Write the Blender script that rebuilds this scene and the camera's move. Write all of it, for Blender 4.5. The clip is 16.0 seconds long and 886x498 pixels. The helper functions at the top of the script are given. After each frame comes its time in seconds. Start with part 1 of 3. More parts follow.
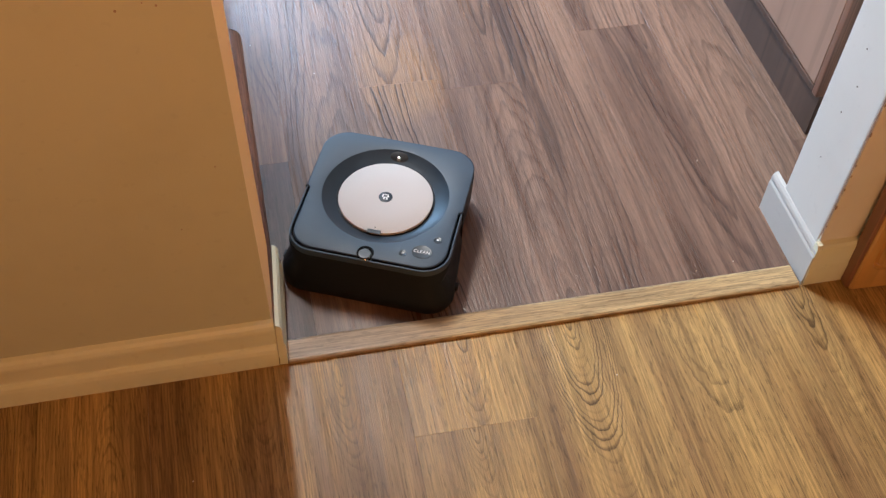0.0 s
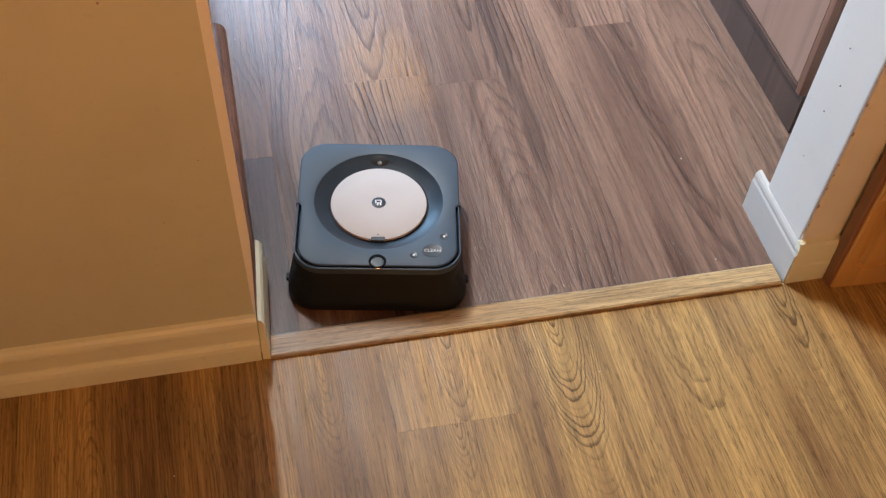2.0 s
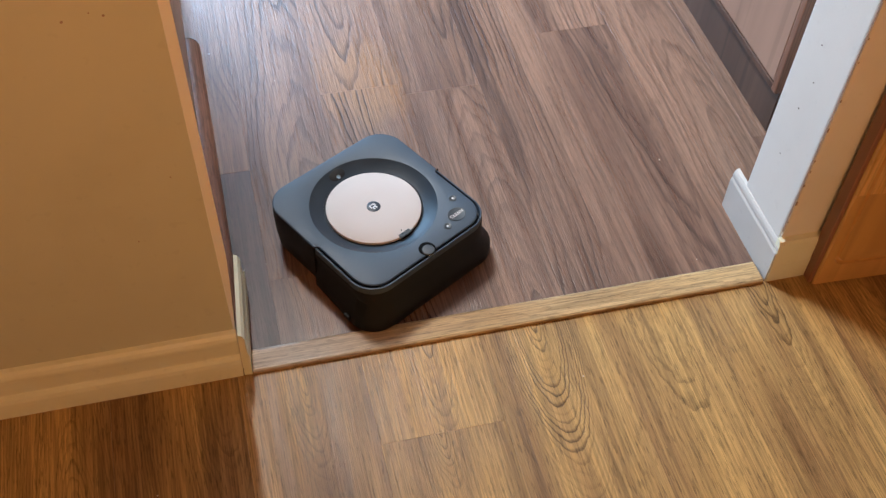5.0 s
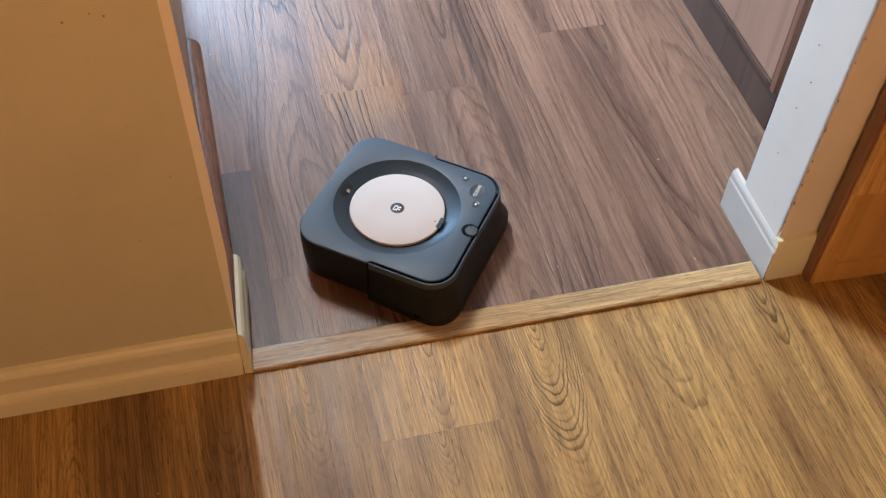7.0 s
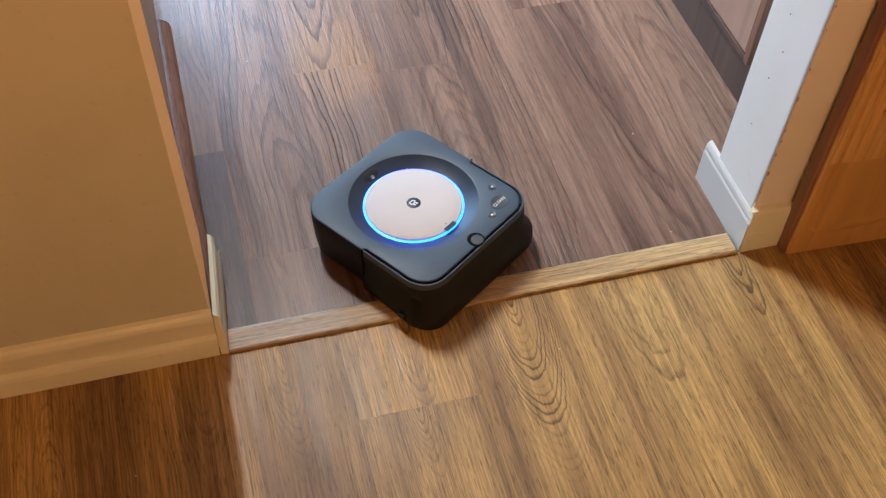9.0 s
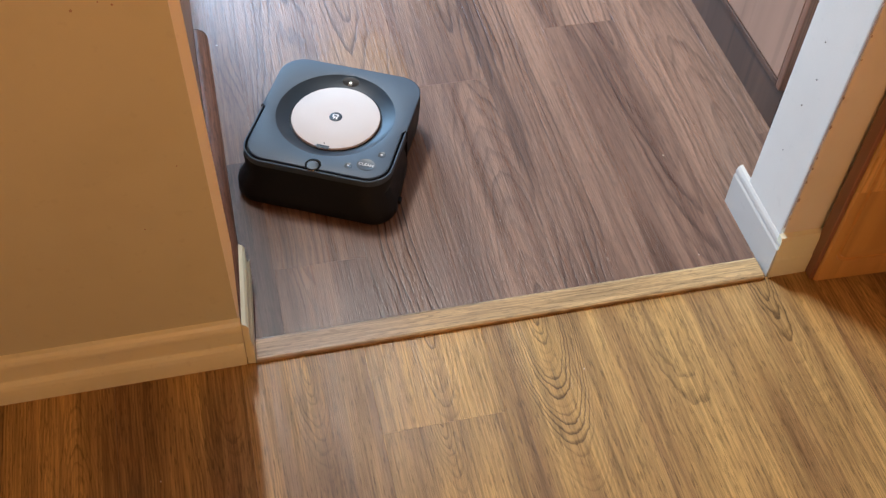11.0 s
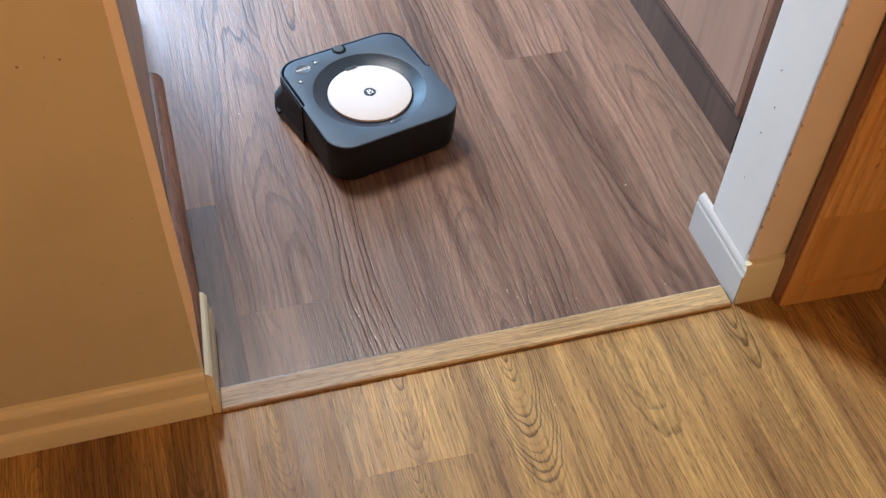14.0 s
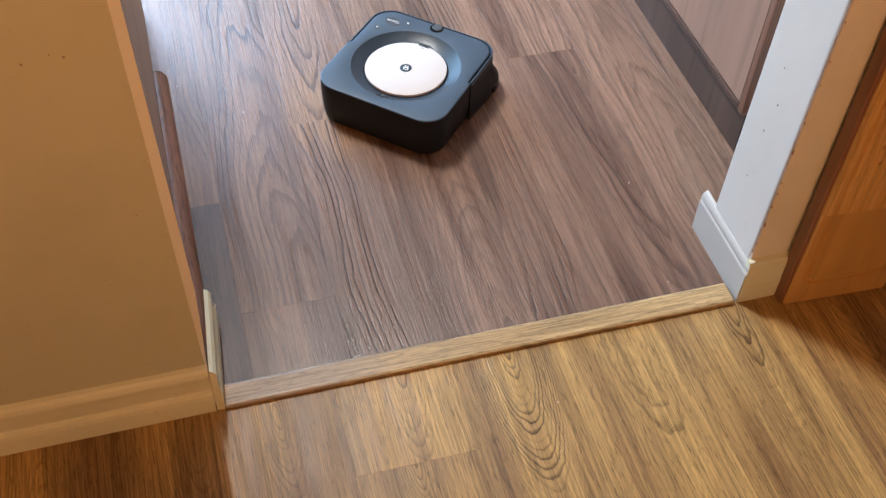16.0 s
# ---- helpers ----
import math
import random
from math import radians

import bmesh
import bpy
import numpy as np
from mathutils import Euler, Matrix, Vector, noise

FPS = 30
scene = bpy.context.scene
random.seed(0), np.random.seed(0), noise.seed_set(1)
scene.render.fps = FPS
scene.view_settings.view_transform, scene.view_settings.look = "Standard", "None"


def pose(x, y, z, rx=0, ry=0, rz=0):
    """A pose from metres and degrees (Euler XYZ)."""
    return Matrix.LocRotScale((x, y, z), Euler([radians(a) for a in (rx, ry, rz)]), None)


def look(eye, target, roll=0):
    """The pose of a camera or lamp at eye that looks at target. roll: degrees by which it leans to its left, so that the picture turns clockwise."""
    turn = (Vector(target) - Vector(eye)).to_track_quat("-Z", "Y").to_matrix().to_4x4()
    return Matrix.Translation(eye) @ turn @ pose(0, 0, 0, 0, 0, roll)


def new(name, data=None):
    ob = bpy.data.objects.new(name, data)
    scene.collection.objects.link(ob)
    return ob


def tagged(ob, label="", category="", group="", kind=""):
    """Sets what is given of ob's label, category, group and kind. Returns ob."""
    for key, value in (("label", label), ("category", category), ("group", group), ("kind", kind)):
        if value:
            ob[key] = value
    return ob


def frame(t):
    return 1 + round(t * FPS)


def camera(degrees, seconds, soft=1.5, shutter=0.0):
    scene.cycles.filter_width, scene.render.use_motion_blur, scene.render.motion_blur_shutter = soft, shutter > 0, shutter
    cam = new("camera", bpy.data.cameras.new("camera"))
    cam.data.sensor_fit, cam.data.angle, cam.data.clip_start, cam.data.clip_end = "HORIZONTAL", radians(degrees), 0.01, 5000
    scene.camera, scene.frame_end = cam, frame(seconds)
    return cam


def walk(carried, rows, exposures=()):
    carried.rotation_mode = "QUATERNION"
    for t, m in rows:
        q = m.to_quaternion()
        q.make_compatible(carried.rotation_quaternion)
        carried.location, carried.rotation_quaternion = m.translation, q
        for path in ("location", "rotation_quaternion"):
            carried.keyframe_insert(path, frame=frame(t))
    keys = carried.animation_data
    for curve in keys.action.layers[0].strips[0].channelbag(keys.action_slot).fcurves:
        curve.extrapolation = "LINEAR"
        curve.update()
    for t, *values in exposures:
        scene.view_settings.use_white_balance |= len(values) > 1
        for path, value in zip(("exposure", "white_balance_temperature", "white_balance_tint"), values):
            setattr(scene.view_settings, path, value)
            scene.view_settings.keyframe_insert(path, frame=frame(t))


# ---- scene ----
cam = camera(45.0, 16.0, soft=1.4)
PATH = [
    (0, (-0.003, -0.884, 1.301), (0.313, 0.36, -0.232), 3.0),
    (0.5, (-0.003, -0.885, 1.302), (0.317, 0.357, -0.233), 2.8),
    (1, (-0.001, -0.888, 1.303), (0.327, 0.358, -0.226), 3.2),
    (1.5, (0.002, -0.89, 1.308), (0.332, 0.353, -0.224), 3.6),
    (2, (0.0, -0.886, 1.3), (0.341, 0.349, -0.236), 4.3),
    (2.5, (-0.006, -0.882, 1.296), (0.329, 0.361, -0.235), 4.3),
    (3, (0.004, -0.877, 1.306), (0.351, 0.366, -0.221), 3.4),
    (3.5, (0.004, -0.878, 1.298), (0.363, 0.368, -0.225), 3.0),
    (4, (0.008, -0.88, 1.297), (0.368, 0.357, -0.233), 3.0),
    (6.5, (0.018, -0.888, 1.3), (0.385, 0.357, -0.221), 3.4),
    (7, (0.018, -0.89, 1.302), (0.377, 0.352, -0.225), 3.0),
    (7.5, (0.023, -0.889, 1.301), (0.375, 0.348, -0.231), 2.9),
    (8, (0.026, -0.89, 1.299), (0.389, 0.346, -0.231), 3.2),
    (8.5, (0.025, -0.893, 1.295), (0.407, 0.335, -0.237), 3.4),
    (9, (0.025, -0.899, 1.289), (0.413, 0.314, -0.253), 3.2),
    (11.3, (0.016, -0.895, 1.303), (0.365, 0.349, -0.224), 3.4),
    (11.5, (0.019, -0.897, 1.299), (0.377, 0.356, -0.218), 3.3),
    (12, (0.026, -0.888, 1.296), (0.412, 0.365, -0.214), 3.1),
    (12.5, (0.033, -0.88, 1.299), (0.436, 0.363, -0.215), 3.1),
    (13, (0.027, -0.879, 1.299), (0.437, 0.375, -0.204), 3.9),
    (13.5, (0.025, -0.878, 1.299), (0.439, 0.382, -0.198), 4.0),
    (14, (0.028, -0.87, 1.305), (0.444, 0.385, -0.196), 3.3),
    (14.5, (0.029, -0.87, 1.301), (0.445, 0.387, -0.198), 3.2),
    (15, (0.025, -0.873, 1.297), (0.439, 0.386, -0.201), 3.2),
    (15.5, (0.028, -0.872, 1.302), (0.432, 0.381, -0.203), 2.8),
    (16, (0.03, -0.875, 1.306), (0.436, 0.382, -0.196), 3.0),
]
walk(cam, [(t, look(eye, target, roll)) for t, eye, target, roll in PATH])

# ---- world and lights ----
world = bpy.data.worlds.new("sky")
scene.world = world
world.use_nodes = True
sky = world.node_tree.nodes.new("ShaderNodeTexSky")
sky.sky_type, sky.sun_disc, sky.sun_elevation, sky.sun_rotation = "NISHITA", False, radians(38), radians(200)
world.node_tree.links.new(sky.outputs[0], world.node_tree.nodes["Background"].inputs[0])
world.node_tree.nodes["Background"].inputs[1].default_value = 0.1


def area_lamp(name, m, width, height, power, colour, spread=180):
    data = bpy.data.lights.new(name, "AREA")
    data.shape, data.size, data.size_y, data.energy, data.color = "RECTANGLE", width, height, power, colour
    data.spread = radians(spread)
    ob = new(name, data)
    ob.matrix_world = m
    return ob


area_lamp("daylight", look((-0.75, 3.16, 1.3), (-0.75, 0, 1.0)), 2.1, 1.7, 172, (0.37, 0.65, 1.0))
area_lamp("kitchen_lamp_light", look((-0.08, 1.31, 2.33), (-0.08, 1.31, 0)), 0.22, 0.60, 72, (1.0, 0.955, 0.91))
# Added warm fill from behind the camera, aimed up to spare the floor.
area_lamp("room_fill_light", look((0.1, -2.86, 1.75), (0.1, 0, 2.25)), 0.9, 0.9, 20.5, (1.0, 0.40, 0.14), 100)
scene.view_settings.exposure = 0.0


# ---- materials ----
class Nodes:
    """A small writer of node materials."""

    def __init__(self, name, rough=0.5, metal=0.0, coat=0.0, spec=0.5):
        self.mat = bpy.data.materials.new(name)
        self.mat.use_nodes = True
        self.tree = self.mat.node_tree
        self.out = self.tree.nodes["Principled BSDF"]
        self.put("Roughness", rough), self.put("Metallic", metal), self.put("Coat Weight", coat), self.put("Specular IOR Level", spec)

    def put(self, key, value):
        self.set(self.out.inputs[key], value)

    def set(self, socket, value):
        if hasattr(value, "is_output"):
            self.tree.links.new(value, socket)
        elif hasattr(value, "__len__") and len(value) == 3 and socket.type == "RGBA":
            socket.default_value = (*value, 1)
        else:
            socket.default_value = value

    def node(self, kind, **settings):
        n = self.tree.nodes.new("ShaderNode" + kind)
        for key, value in settings.items():
            setattr(n, key, value)
        return n

    def m(self, op, a, b=0.0, c=0.0, clamp=False):
        n = self.node("Math", operation=op, use_clamp=clamp)
        for i, v in enumerate((a, b, c)):
            self.set(n.inputs[i], v)
        return n.outputs[0]

    def v(self, op, a, b):
        n = self.node("VectorMath", operation=op)
        self.set(n.inputs[0], a), self.set(n.inputs[1], b)
        return n.outputs[0]

    def xyz(self, x, y, z):
        n = self.node("CombineXYZ")
        for i, v in enumerate((x, y, z)):
            self.set(n.inputs[i], v)
        return n.outputs[0]

    def split(self, vec):
        n = self.node("SeparateXYZ")
        self.set(n.inputs[0], vec)
        return n.outputs

    def noise(self, vec, scale=1.0, detail=2.0, rough=0.5, twist=0.0):
        n = self.node("TexNoise")
        self.set(n.inputs["Vector"], vec)
        for key, value in (("Scale", scale), ("Detail", detail), ("Roughness", rough), ("Distortion", twist)):
            self.set(n.inputs[key], value)
        return n.outputs["Fac"]

    def span(self, value, a, b, c=0.0, d=1.0, smooth=True):
        n = self.node("MapRange", interpolation_type="SMOOTHSTEP" if smooth else "LINEAR")
        for i, x in enumerate((value, a, b, c, d)):
            self.set(n.inputs[i], x)
        return n.outputs[0]

    def mix(self, fac, a, b, blend="MIX"):
        n = self.node("Mix", data_type="RGBA", blend_type=blend)
        self.set(n.inputs[0], fac), self.set(n.inputs[6], a), self.set(n.inputs[7], b)
        return n.outputs[2]

    def grey(self, value):
        n = self.node("CombineColor")
        for i in range(3):
            self.set(n.inputs[i], value)
        return n.outputs[0]

    def bump(self, height, strength, distance):
        n = self.node("Bump")
        self.set(n.inputs["Height"], height)
        n.inputs["Strength"].default_value, n.inputs["Distance"].default_value = strength, distance
        self.put("Normal", n.outputs[0])

    def place(self):
        return self.node("TexCoord").outputs["Object"]

    def world_place(self):
        return self.node("NewGeometry").outputs["Position"]

    def chance(self):
        return self.node("ObjectInfo").outputs["Random"]


def wood(name, light, dark, line, ring=0.006, pith=0.05, rise=0.10, pace=1.6, arches=0.7, veins=0.5, band=(9, 0.55), soft=0.16, rough=0.38, tone=0.06, depth=0.6, along="y", tinted=None, spec=0.5, shift=0.12, knots=0.0, pores=1.0, heart=None, wave=(6, 45)):
    """Boards sawn from a wandering log: growth rings cut into arches and long lines, fibres, pores and broad bands, different on every board."""
    g = Nodes(name, rough, spec=spec)
    p, r = g.place(), g.chance()
    if along != "y":
        s = g.split(p)
        p = g.xyz(s[1], s[0], s[2]) if along == "x" else g.xyz(s[0], s[2], s[1])
    p = g.v("ADD", p, g.xyz(0, g.m("MULTIPLY", r, 9.7), g.m("MULTIPLY", r, 31.3)))
    s = g.split(p)
    pick = g.m("FRACT", g.m("MULTIPLY", r, 7.13))
    pick_two = g.m("FRACT", g.m("MULTIPLY", r, 13.7))
    # The log's heart: its offset across the board and its depth below the face, both wandering along the board.
    sway = g.m("SUBTRACT", g.noise(g.v("MULTIPLY", p, (0.6, 2.4, 1)), detail=1), 0.5)
    x = g.m("ADD", g.m("SUBTRACT", s[0], g.m("MULTIPLY", g.m("SUBTRACT", pick, 0.5), shift)), g.m("MULTIPLY", sway, 0.07))
    deep = g.m("SUBTRACT", g.noise(g.xyz(0.3, g.m("MULTIPLY", s[1], pace), g.m("MULTIPLY", r, 57.0)), detail=1), 0.5)
    deep = g.m("ADD", g.m("MULTIPLY", deep, rise * 4), g.m("MULTIPLY", g.m("SUBTRACT", pick_two, 0.35), pith))
    if heart:
        at = g.split(g.world_place())
        x = g.m("ADD", g.m("SUBTRACT", at[0], heart[0]), g.m("MULTIPLY", sway, 0.05))
        deep = g.m("ADD", g.m("MULTIPLY", g.m("SUBTRACT", at[1], heart[1]), heart[2]), g.m("MULTIPLY", sway, 0.02))
    jag = g.m("ADD", g.m("MULTIPLY", g.m("SUBTRACT", g.noise(g.v("MULTIPLY", p, (60, wave[1], 1)), detail=3), 0.5), ring * 1.1),
              g.m("MULTIPLY", g.m("SUBTRACT", g.noise(g.v("MULTIPLY", p, (11, wave[0], 1)), detail=2), 0.5), ring * 3.4))
    radius = g.m("ADD", g.m("SQRT", g.m("ADD", g.m("MULTIPLY", x, x), g.m("MULTIPLY", deep, deep))), jag)
    saw = g.m("FRACT", g.m("DIVIDE", radius, ring))
    rings = g.m("MULTIPLY", g.span(saw, 0.48, 0.90), g.span(saw, 0.90, 1.0, 1.0, 0.0))
    every = g.span(g.noise(g.xyz(g.m("MULTIPLY", radius, 0.35 / ring), g.m("MULTIPLY", r, 20.0), 0.5), detail=1), 0.36, 0.60, 0.25, 1.0)
    where = g.span(g.noise(g.v("MULTIPLY", p, (5, 1.5, 1)), detail=2), 0.40, 0.60, 0.10 if not heart else 0.45, 1.0)
    if heart:
        where = g.m("MULTIPLY", where, g.span(radius, heart[3] * 0.7, heart[3] * 1.3, 1.0, 0.12))
    rings = g.m("MULTIPLY", rings, g.m("MULTIPLY", every, where))
    # Long dark veins that follow the same rings, a few broad ones to a board.
    wide = g.noise(g.xyz(g.m("MULTIPLY", radius, 0.16 / ring), g.m("MULTIPLY", s[1], 0.8), g.m("MULTIPLY", r, 43.0)), detail=3, rough=0.6)
    vein = g.m("MULTIPLY", g.span(wide, 0.53, 0.64), g.span(g.noise(g.v("MULTIPLY", p, (9, 1.2, 1)), detail=2), 0.36, 0.58, 0.15, 1.0))
    streak = g.noise(g.v("MULTIPLY", p, (42, 1.6, 1)), detail=4, rough=0.6)
    fibre = g.noise(g.v("MULTIPLY", p, (430, 9, 1)), detail=3, rough=0.65)
    hair = g.noise(g.v("MULTIPLY", p, (900, 30, 1)), detail=2)
    cloud = g.noise(g.v("MULTIPLY", p, (*band, 1)), detail=3)
    col = g.mix(g.span(g.m("ADD", g.m("MULTIPLY", streak, 0.35), g.m("MULTIPLY", cloud, 0.65)), 0.5 - soft, 0.5 + soft), light, dark)
    # A ragged patch of another colour about one given spot.
    if tinted:
        at, size, colour = tinted
        q = g.world_place()
        n = g.node("VectorMath", operation="DISTANCE")
        g.set(n.inputs[0], g.v("MULTIPLY", q, (1, 0.7, 1))), g.set(n.inputs[1], (at[0], at[1] * 0.7, at[2]))
        edge = g.m("ADD", n.outputs["Value"], g.m("MULTIPLY", g.m("SUBTRACT", g.noise(g.v("MULTIPLY", q, (20, 7, 1)), detail=3), 0.5), size * 0.9))
        col = g.mix(g.span(edge, size * 0.35, size, 0.85, 0.0), col, colour)
    col = g.mix(g.m("MULTIPLY", vein, veins, clamp=True), col, tuple(0.35 * a + 0.65 * b for a, b in zip(dark, line)))
    col = g.mix(g.m("MULTIPLY", rings, arches, clamp=True), col, line)
    if knots:
        v = g.node("TexVoronoi")
        g.set(v.inputs["Vector"], g.v("MULTIPLY", g.v("ADD", p, g.xyz(g.m("MULTIPLY", jag, 0.6), 0, 0)), (6, 4, 1)))
        col = g.mix(g.span(v.outputs["Distance"], 0.03, 0.13, knots, 0.0), col, line)
    pore = g.noise(g.v("MULTIPLY", p, (170, 5, 1)), detail=2)
    dash = g.noise(g.v("MULTIPLY", p, (420, 42, 1)), detail=2)
    shade = g.m("MULTIPLY", g.span(dash, 0.55, 0.68, 1.0 + 0.06 * pores, 1.0 - 0.34 * pores), g.m("MULTIPLY", g.span(fibre, 0.34, 0.66, 1.0 - 0.26 * pores, 1.0 + 0.22 * pores), g.span(pore, 0.34, 0.56, 0.86, 1.07)))
    shade = g.m("MULTIPLY", shade, g.span(g.m("FRACT", g.m("MULTIPLY", r, 5.37)), 0, 1, 1 - tone, 1 + tone, False))
    g.put("Base Color", g.mix(1.0, col, g.grey(shade), "MULTIPLY"))
    g.put("Roughness", g.m("ADD", g.span(g.m("ADD", fibre, streak), 0.7, 1.3, rough + 0.07, rough - 0.07), g.m("MULTIPLY", g.m("SUBTRACT", cloud, 0.5), 0.12)))
    relief = g.m("ADD", g.m("ADD", g.m("MULTIPLY", fibre, 0.8), g.m("MULTIPLY", hair, 0.25)), g.m("MULTIPLY", rings, -0.35 * arches))
    g.bump(relief, depth, 0.0006)
    return g.mat


def paint(name, colour, rough=0.6, stain=(0.75, 0.72, 0.68), amount=0.25, peel=0.25):
    """Brushed or rolled wall paint with faint dirt."""
    g = Nodes(name, rough, spec=0.35)
    p = g.world_place()
    dirt = g.m("MULTIPLY", g.span(g.noise(p, 5.0, 4, 0.6), 0.42, 0.75), amount)
    col = g.mix(dirt, colour, tuple(a * b for a, b in zip(colour, stain)))
    fleck = g.span(g.noise(p, 60.0, 2), 0.66, 0.72, 0.0, amount * 0.7)
    col = g.mix(fleck, col, tuple(a * 0.75 for a in colour))
    g.put("Base Color", col)
    g.put("Roughness", g.span(g.noise(p, 9.0, 3), 0.3, 0.7, rough - 0.07, rough + 0.07))
    g.bump(g.m("ADD", g.noise(p, 420.0, 2), g.m("MULTIPLY", g.noise(p, 40.0, 2), 0.8)), peel, 0.0008)
    return g.mat


def plastic(name, colour, rough=0.45, grain=1500.0, strength=0.12, spec=0.5):
    g = Nodes(name, rough, spec=spec)
    p = g.place()
    smudge = g.noise(p, 28.0, 4, 0.6)
    g.put("Base Color", g.mix(g.span(smudge, 0.4, 0.75, 0, 0.35), colour, tuple(c * 1.35 + 0.004 for c in colour)))
    g.put("Roughness", g.span(smudge, 0.3, 0.7, rough - 0.05, rough + 0.07))
    g.bump(g.noise(p, grain, 1), strength, 0.0002)
    return g.mat


def near_plank_wood(ring=0.0040, heart=None):
    return wood("golden oak vinyl plank", (0.515, 0.330, 0.122), (0.222, 0.124, 0.054), (0.050, 0.024, 0.009), ring=ring, pith=0.10, rise=0.055, pace=1.9, arches=0.85 if heart else 0.40, veins=0.25, band=(11, 1.1), soft=0.13, rough=0.36, tone=0.05, depth=0.8, spec=0.4, heart=heart)


def far_plank_wood(ring=0.0078, heart=None):
    return wood("grey brown teak vinyl plank", (0.268, 0.162, 0.113), (0.128, 0.070, 0.049), (0.026, 0.011, 0.008), ring=ring, pith=0.12, rise=0.045, pace=1.3, arches=0.95, veins=0.65, band=(10, 0.8), soft=0.15, rough=0.32, tone=0.06, depth=1.1, pores=0.65, wave=(2.2, 9), tinted=((0.27, 0.60, 0.0), 0.11, (0.300, 0.168, 0.088)), heart=heart)


# The boards' figure: where the log's heart lies under a board (x, y), how steeply it dives, and how far its arches reach.
near_wood, far_wood = near_plank_wood(), far_plank_wood()
near_loop = near_plank_wood(0.0036, (0.418, 0.020, 0.21, 0.060))
near_vee = near_plank_wood(0.0040, (0.250, 0.045, 0.17, 0.034))
near_cup = near_plank_wood(0.0036, (0.240, -0.145, 0.19, 0.040))
near_eye = near_plank_wood(0.0040, (0.072, -0.020, 0.17, 0.032))
near_straight = near_plank_wood(0.0060, (0.610, 0.900, 0.05, 0.085))
near_chain = near_plank_wood(0.0040, (0.788, 0.080, 0.12, 0.045))
near_edge = near_plank_wood(0.0044, (0.960, 0.120, 0.12, 0.050))
far_peak = far_plank_wood(0.0092, (0.440, -0.030, 0.15, 0.110))
far_flame = far_plank_wood(0.0100, (0.748, 0.640, 0.10, 0.090))
far_long = far_plank_wood(0.0105, (0.455, 1.100, 0.05, 0.150))
far_lines = far_plank_wood(0.0095, (0.640, 1.700, 0.04, 0.180))
far_side = far_plank_wood(0.0100, (0.870, -0.300, 0.05, 0.130))
far_grain = far_plank_wood(0.0085, (0.150, -0.500, 0.06, 0.200))
far_deep = far_plank_wood(0.0100, (0.260, 0.950, 0.10, 0.150))
# A darker board; shade beside the stub wall is also put into its colour.
dark_shaded_far_wood = wood("dark brown teak vinyl plank with shade", (0.110, 0.058, 0.041), (0.058, 0.030, 0.022), (0.026, 0.013, 0.010), ring=0.009, rise=0.04, arches=0.5, veins=0.8, rough=0.36, tone=0.04, depth=0.8)
strip_wood = wood("light oak strip", (0.58, 0.415, 0.205), (0.41, 0.275, 0.130), (0.17, 0.09, 0.04), ring=0.004, pith=0.3, rise=0.03, arches=0.45, veins=0.4, band=(30, 2.0), rough=0.42, tone=0.0, along="x", tinted=((0.10, 0.018, 0.007), 0.18, (0.38, 0.27, 0.17)))
cabinet_wood = wood("knotty orange pine", (0.68, 0.43, 0.17), (0.52, 0.29, 0.095), (0.26, 0.11, 0.03), ring=0.012, pith=0.10, rise=0.08, arches=0.25, veins=0.30, band=(7, 1.3), soft=0.2, rough=0.30, tone=0.10, depth=0.15, along="z", knots=0.8, pores=0.25)
cross_wood = wood("knotty red pine board", (0.66, 0.39, 0.140), (0.49, 0.26, 0.080), (0.22, 0.085, 0.022), ring=0.010, pith=0.10, rise=0.08, arches=0.30, veins=0.35, band=(7, 1.3), soft=0.2, rough=0.30, tone=0.05, depth=0.15, along="x", knots=0.8, pores=0.25)
moulding_wood = wood("brown stained moulding", (0.28, 0.135, 0.085), (0.17, 0.075, 0.046), (0.06, 0.025, 0.016), ring=0.004, arches=0.3, veins=0.4, rough=0.34, tone=0.0)
laminate = wood("pinkish wood laminate", (0.355, 0.215, 0.155), (0.315, 0.184, 0.132), (0.25, 0.140, 0.098), arches=0.08, veins=0.10, soft=0.4, rough=0.5, tone=0.0, depth=0.15, pores=0.4)
toe_wood = wood("brown toe kick board", (0.130, 0.072, 0.050), (0.080, 0.043, 0.030), (0.05, 0.027, 0.02), arches=0.3, veins=0.3, rough=0.42, tone=0.0)
dark_trim = wood("dark brown trim", (0.105, 0.052, 0.034), (0.06, 0.028, 0.019), (0.03, 0.014, 0.01), arches=0.1, veins=0.3, rough=0.5, tone=0.0)
tan_paint = paint("tan wall paint", (0.60, 0.62, 0.49), 0.62)
tan_trim = paint("tan gloss trim paint", (0.83, 0.86, 0.69), 0.36, amount=0.3, peel=0.12)
# Lit copy of the tan wall paint: the light is in its paler colour.
lit_tan_paint = paint("tan wall paint lightened as lit", (0.84, 0.83, 0.78), 0.6)
grey_paint = paint("pale grey wall paint", (0.74, 0.735, 0.70), 0.6, stain=(0.72, 0.72, 0.72), amount=0.18)
white_trim = paint("white trim paint", (0.57, 0.565, 0.54), 0.42, stain=(0.62, 0.58, 0.52), amount=0.3, peel=0.12)
pink_paint = paint("pinkish tan wall paint", (0.40, 0.30, 0.245), 0.6)
ceiling_paint = paint("cream ceiling paint", (0.50, 0.47, 0.42), 0.8)
sub_floor = paint("dark subfloor", (0.05, 0.03, 0.02), 0.8)

